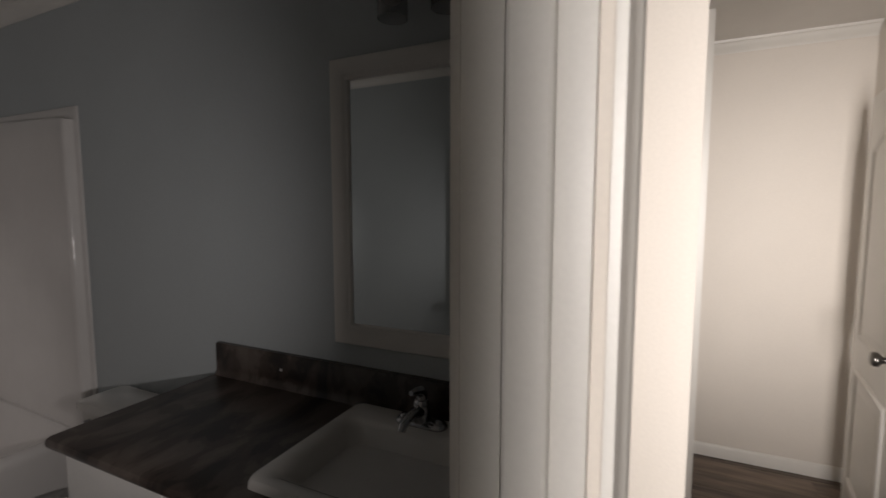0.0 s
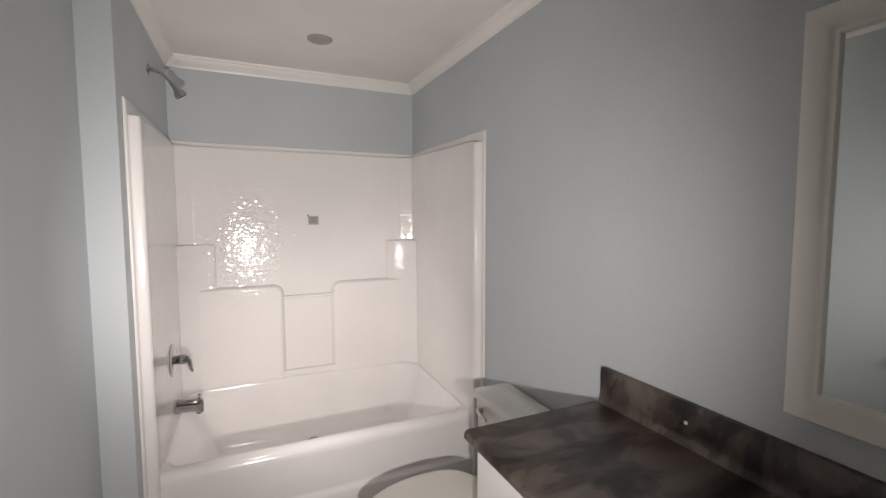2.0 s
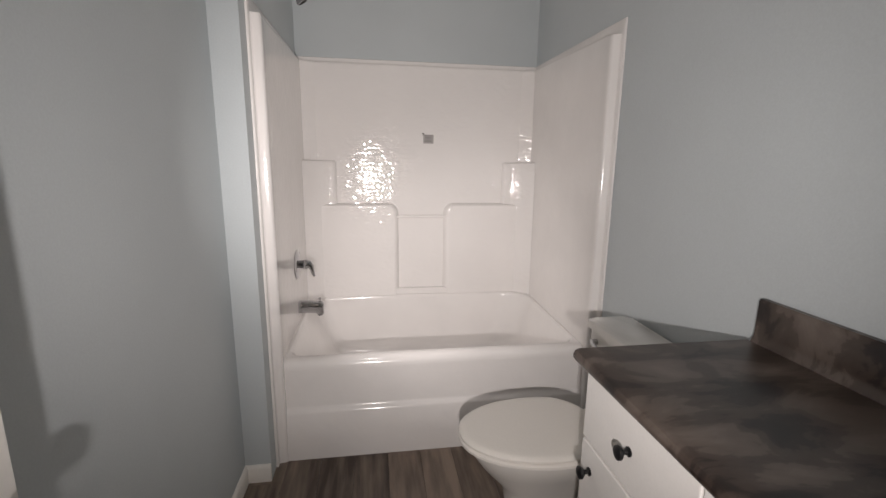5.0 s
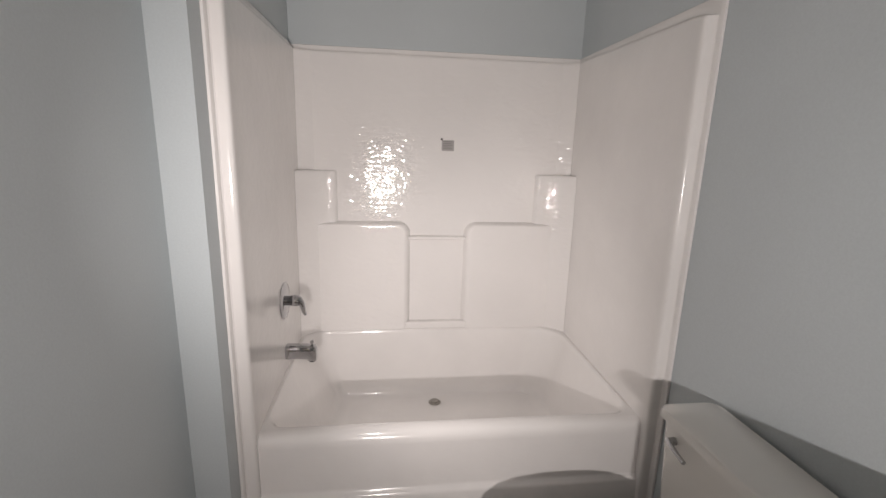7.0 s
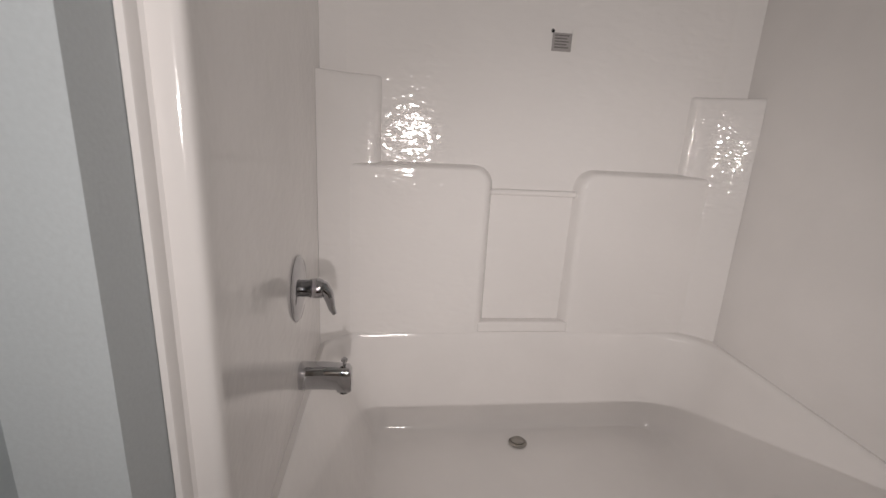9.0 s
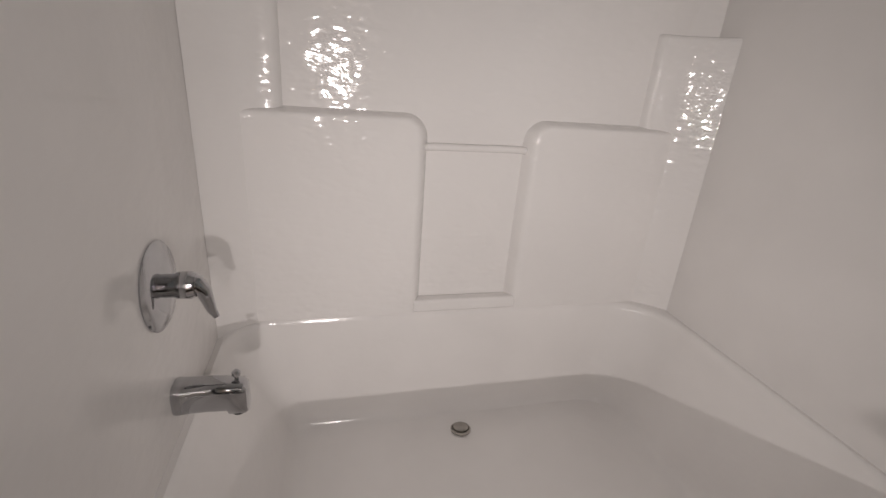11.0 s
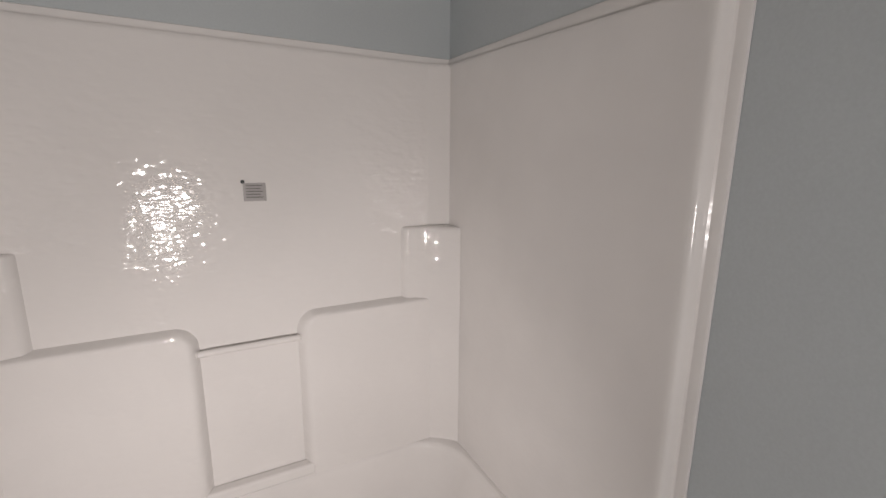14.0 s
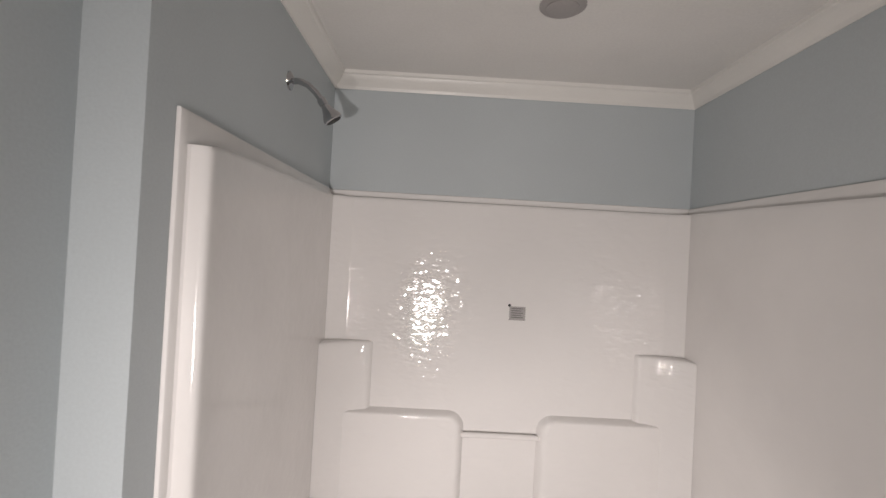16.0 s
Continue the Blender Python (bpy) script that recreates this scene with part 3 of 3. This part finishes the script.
fronts = ((-2.33, -1.915, 0.12, 0.64, "door"), (-2.76, -2.336, 0.12, 0.64, "door"), (-3.18, -2.766, 0.12, 0.64, "door"), (-2.33, -1.915, 0.648, 0.838, "drawer_front"), (-2.76, -2.336, 0.648, 0.838, "drawer_front"), (-3.18, -2.766, 0.648, 0.838, "drawer_front"))
for y0, y1, z0, z1, kind in fronts:
    f = part(kind, box(1.011, 1.0295, y0, y1, z0, z1, 0.003), CAB, van, smooth=False)
    ky, kz = ((y0 + y1) / 2, (z0 + z1) / 2) if kind == "drawer_front" else (y1 - 0.05, z1 - 0.07)
    part("knob", lathe([(0.011, 0), (0.0115, 0.003), (0.006, 0.006), (0.0055, 0.014), (0.012, 0.019), (0.0165, 0.024), (0.016, 0.030), (0.008, 0.034)], pose(1.011, ky, kz, 0, -90, 0), 20), BLACK, f, "black metal knob")

# the worktop: rolled front edge, coved backsplash, open over the bowl
SY0, SY1, SX0, SX1 = -3.05, -2.568, 1.045, 1.484   # sink's outer edges
top = thing("worktop", "dark brown stone-patterned laminate worktop with backsplash", "worktop", at=(1.25, -2.53, VZ))


roll = [(1.07, VZ - 0.038), (1.0, VZ - 0.038), (0.984, VZ - 0.034), (0.976, VZ - 0.024), (0.975, VZ - 0.014), (0.980, VZ - 0.004), (0.990, VZ), (1.07, VZ)]
bm = loft([[Vector((x, y, z)) for x, z in roll] for y in (VY0, VY1)], True, True, True)
part("front_edge", bm, LAM, top)
for x0, y0, y1 in ((1.07, SY1 - 0.02, VY1), (1.07, VY0, SY0 + 0.02), (1.455, SY0 + 0.02, SY1 - 0.02)):
    part("worktop_slab", box(x0, 1.49, y0, y1, VZ - 0.038, VZ), LAM, top, smooth=False)
splash = [(WR - 0.001, VZ - 0.038), (1.4895, VZ - 0.038), (1.4895, VZ), (1.492, VZ + 0.006), (1.497, VZ + 0.016), (1.499, VZ + 0.03), (1.499, VZ + 0.116), (1.503, VZ + 0.122), (WR - 0.001, VZ + 0.122)]
part("backsplash", loft([[Vector((x, y, z)) for x, z in splash] for y in (VY0, VY1 - 0.012)], True, True, True), LAM, top)
part("label_spot", box(1.4975, 1.4992, -2.237, -2.228, VZ + 0.061, VZ + 0.070), PAPER, top, "tiny white sticker", smooth=False)

sink = thing("sink", "white porcelain drop-in rectangular bathroom sink", "sink", at=(1.26, -2.81, VZ))
prof = [(0.0, 0.0005, 0.02), (0.001, 0.015, 0.022), (0.005, 0.022, 0.024), (0.014, 0.025, 0.026), (0.030, 0.022, 0.03), (0.043, 0.015, 0.035), (0.052, 0.002, 0.04), (0.060, -0.02, 0.045), (0.085, -0.085, 0.06), (0.105, -0.118, 0.07), (0.14, -0.130, 0.06), (0.17, -0.134, 0.04)]
rings = []
for i, h, r in prof:
    back = 0.052 if i > 0.03 else (i - 0.016) / 0.014 * 0.052 if i > 0.016 else 0
    rings.append(rounded(SX0 + i, SX1 - i - back, SY0 + i, SY1 - i, r, VZ + h))
part("bowl", loft(rings, True, False, True), PORC, sink)
part("sink_drain", lathe([(0.024, 0), (0.024, 0.003), (0.018, 0.004), (0.005, 0.006)], pose(1.232, -2.812, VZ - 0.1335), 24), CHROME, sink, "chrome sink drain")
# no real hole: a dark disc paints its shade on the bowl
part("overflow_hole", lathe([(0.008, 0), (0.008, 0.001)], pose(1.107, -2.812, VZ - 0.055, 0, 70, 0), 16), RUBBER_HOLE, sink, "dark disc for the shade in the overflow hole")

fau = thing("sink_faucet", "polished chrome centre-set sink faucet", "faucet", at=(1.43, -2.83, VZ + 0.017))
FX, FY, FZ = 1.434, -2.815, VZ + 0.0215
part("deck_plate", loft([rounded(FX - 0.026 + i, FX + 0.026 - i, FY - 0.078 + i, FY + 0.078 - i, 0.0255 - i, FZ + h) for i, h in ((0, 0), (0, 0.006), (0.003, 0.012), (0.010, 0.016))], True, True, True), CHROME, fau)
part("body", lathe([(0.026, 0.010), (0.024, 0.03), (0.022, 0.05), (0.023, 0.064), (0.019, 0.073), (0.008, 0.077)], pose(FX, FY, FZ), 28), CHROME, fau)
part("spout", tube([(FX - 0.005, FY, FZ + 0.040), (FX - 0.04, FY, FZ + 0.050), (FX - 0.08, FY, FZ + 0.050), (FX - 0.105, FY, FZ + 0.042), (FX - 0.112, FY, FZ + 0.030)], [0.018, 0.0155, 0.0135, 0.012, 0.0105], 18), CHROME, fau)
part("handle", tube([(FX, FY, FZ + 0.070), (FX + 0.002, FY, FZ + 0.088), (FX - 0.010, FY, FZ + 0.100), (FX - 0.035, FY, FZ + 0.108), (FX - 0.060, FY, FZ + 0.112)], [0.016, 0.0165, 0.014, 0.010, 0.007], 16), CHROME, fau)
for dy in (-0.052, 0.052):
    part("plate_cap", lathe([(0.015, 0.010), (0.0155, 0.017), (0.011, 0.023), (0.003, 0.025)], pose(FX, FY + dy, FZ), 20), CHROME, fau)

# ---- mirror and light over it ----
MY0, MY1, MZ0, MZ1 = -3.105, -2.467, 1.083, 1.964
mir = thing("wall_mirror", "rectangular wall mirror in a wide white moulded frame", "mirror", at=(WR, -2.77, 1.54))


def frame_ring(i, d):
    return [Vector((WR - d, MY0 + i, MZ0 + i)), Vector((WR - d, MY1 - i, MZ0 + i)), Vector((WR - d, MY1 - i, MZ1 - i)), Vector((WR - d, MY0 + i, MZ1 - i))]


rings = [frame_ring(i, d) for i, d in ((0, 0.001), (0, 0.018), (0.004, 0.024), (0.012, 0.026), (0.030, 0.025), (0.044, 0.022), (0.050, 0.0165), (0.056, 0.0155), (0.062, 0.017), (0.066, 0.013), (0.068, 0.006))]
part("mirror_frame", loft(rings, True), TRIM, mir, "white moulded frame")
part("mirror_glass", box(WR - 0.009, WR - 0.005, MY0 + 0.06, MY1 - 0.06, MZ0 + 0.06, MZ1 - 0.06), MIRROR, mir, "silvered glass", smooth=False)

fix = thing("vanity_light", "dark metal vanity light bar with smoked glass shades, unlit", "wall light", at=(WR, -2.80, 2.2))
part("bar", box(WR - 0.028, WR - 0.001, -3.14, -2.66, 2.165, 2.235, 0.006), DARK, fix)
for y in (-2.745, -2.90, -3.055):
    part("arm", tube([(WR - 0.02, y, 2.20), (WR - 0.07, y, 2.212), (WR - 0.10, y, 2.202), (WR - 0.105, y, 2.18)], 0.008, 12), DARK, fix)
    part("socket", lathe([(0.012, 0.035), (0.028, 0.03), (0.030, 0.0), (0.024, -0.012)], pose(WR - 0.105, y, 2.15), 24), DARK, fix)
    sm = pose(WR - 0.105, y, 2.005)
    n = 30
    shade = part("shade", loft([[sm @ Vector((r * math.cos(2 * math.pi * i / n), r * math.sin(2 * math.pi * i / n), h)) for i in range(n)] for r, h in ((0.034, 0.145), (0.039, 0.13), (0.040, 0.0), (0.038, 0.0), (0.037, 0.128), (0.032, 0.142))], True), GLASS, fix, "smoked glass cylinder shade")
    part("bulb", lathe([(0.012, 0.13), (0.014, 0.11), (0.024, 0.075), (0.026, 0.06), (0.020, 0.042), (0.006, 0.034)], sm, 20), BULB, fix, "unlit frosted bulb")

# ---- toilet ----
TY = -1.538
wc = thing("toilet", "white porcelain toilet with closed round lid", "toilet", at=(1.2, TY, 0))


def egg(cx, cy, front, back, half, z, n=36):
    """A bowl outline: round towards -x, squarer towards +x."""
    out = []
    for k in range(n):
        a = 2 * math.pi * k / n
        c, s = math.cos(a), math.sin(a)
        out.append(Vector((cx + (back if c > 0 else front) * (math.copysign(abs(c) ** (0.7 if c > 0 else 1.0), c)), cy + half * math.copysign(abs(s) ** 0.92, s), z)))
    return out


rings = [egg(1.06, TY, f, b, h, z) for f, b, h, z in ((0.16, 0.22, 0.105, 0.0), (0.155, 0.22, 0.10, 0.03), (0.13, 0.20, 0.09, 0.10), (0.15, 0.21, 0.10, 0.20), (0.24, 0.22, 0.15, 0.30), (0.275, 0.225, 0.175, 0.355), (0.285, 0.23, 0.182, 0.380), (0.280, 0.225, 0.178, 0.388))]
part("bowl", loft(rings, True, True, True), PORC, wc)
part("seat", loft([egg(1.055, TY, f * 1.06, b, h * 1.04, z) for f, b, h, z in ((0.285, 0.20, 0.184, 0.389), (0.292, 0.205, 0.19, 0.394), (0.292, 0.205, 0.19, 0.402), (0.286, 0.20, 0.184, 0.408))], True, True, True), PLASTIC, wc, "white plastic toilet seat")
lid = part("lid", loft([egg(1.055, TY, f * 1.06, b, h * 1.04, z) for f, b, h, z in ((0.282, 0.205, 0.180, 0.4095), (0.291, 0.21, 0.188, 0.413), (0.291, 0.21, 0.188, 0.421), (0.285, 0.206, 0.182, 0.427), (0.27, 0.195, 0.168, 0.4295), (0.25, 0.182, 0.153, 0.4305))], True, True, True), PLASTIC, wc, "closed white plastic lid")
for dy in (-0.07, 0.07):
    part("hinge", box(1.235, 1.268, TY + dy - 0.018, TY + dy + 0.018, 0.389, 0.424, 0.006), PLASTIC, wc)
part("deck", box(1.20, 1.40, TY - 0.11, TY + 0.11, 0.20, 0.387, 0.02, 3), PORC, wc)
rings = [rounded(1.345 - g, 1.498, TY - 0.22 - g, TY + 0.222 + g, 0.03, z) for z, g in ((0.375, -0.02), (0.385, -0.008), (0.42, 0.0), (0.70, 0.012), (0.708, 0.012))]
part("tank", loft(rings, True, True, True), PORC, wc)
rings = [rounded(1.318 + g, 1.503, TY - 0.24 + g, TY + 0.242 - g, 0.03, z) for z, g in ((0.709, 0.004), (0.712, 0.0), (0.732, 0.0), (0.740, 0.004), (0.744, 0.014))]
part("tank_lid", loft(rings, True, True, True), PORC, wc, "white porcelain tank lid")
part("flush_lever", tube([(1.336, TY + 0.165, 0.665), (1.316, TY + 0.165, 0.665), (1.310, TY + 0.145, 0.664), (1.308, TY + 0.11, 0.660), (1.308, TY + 0.085, 0.656)], [0.012, 0.012, 0.008, 0.006, 0.0065], 14), CHROME, wc, "chrome flush lever")

# ---- floor planks ----
PW, PL = 0.152, 1.22


def planks(parent, x0, x1, y0, y1, seed):
    """Planks running along y, each an object, with end joints staggered by row."""
    rng = random.Random(seed)
    full = {}
    nx = int((x1 - x0) / PW) + 1
    for i in range(nx):
        a, b = x0 + i * PW, min(x0 + (i + 1) * PW, x1)
        if b - a < 0.01:
            continue
        y = y0 - rng.random() * PL
        while y < y1:
            c, d = max(y, y0), min(y + PL, y1)
            if d - c > 0.02:
                key = (round(b - a, 3), round(d - c, 3))
                if key not in full:
                    w, l = key
                    full[key] = finish(box(0.0006, w - 0.0006, 0.0006, l - 0.0006, -0.004, 0.0, 0.0009, 1), "plank", PLANK, False)
                ob = new("plank", full[key])
                ob.location = (a, c, 0)
                ob.parent = parent
            y += PL


planks(floor, WL, WR, HALL, 0.0, 3)
planks(hall_floor, -1.5, HX, HY0, HALL, 5)
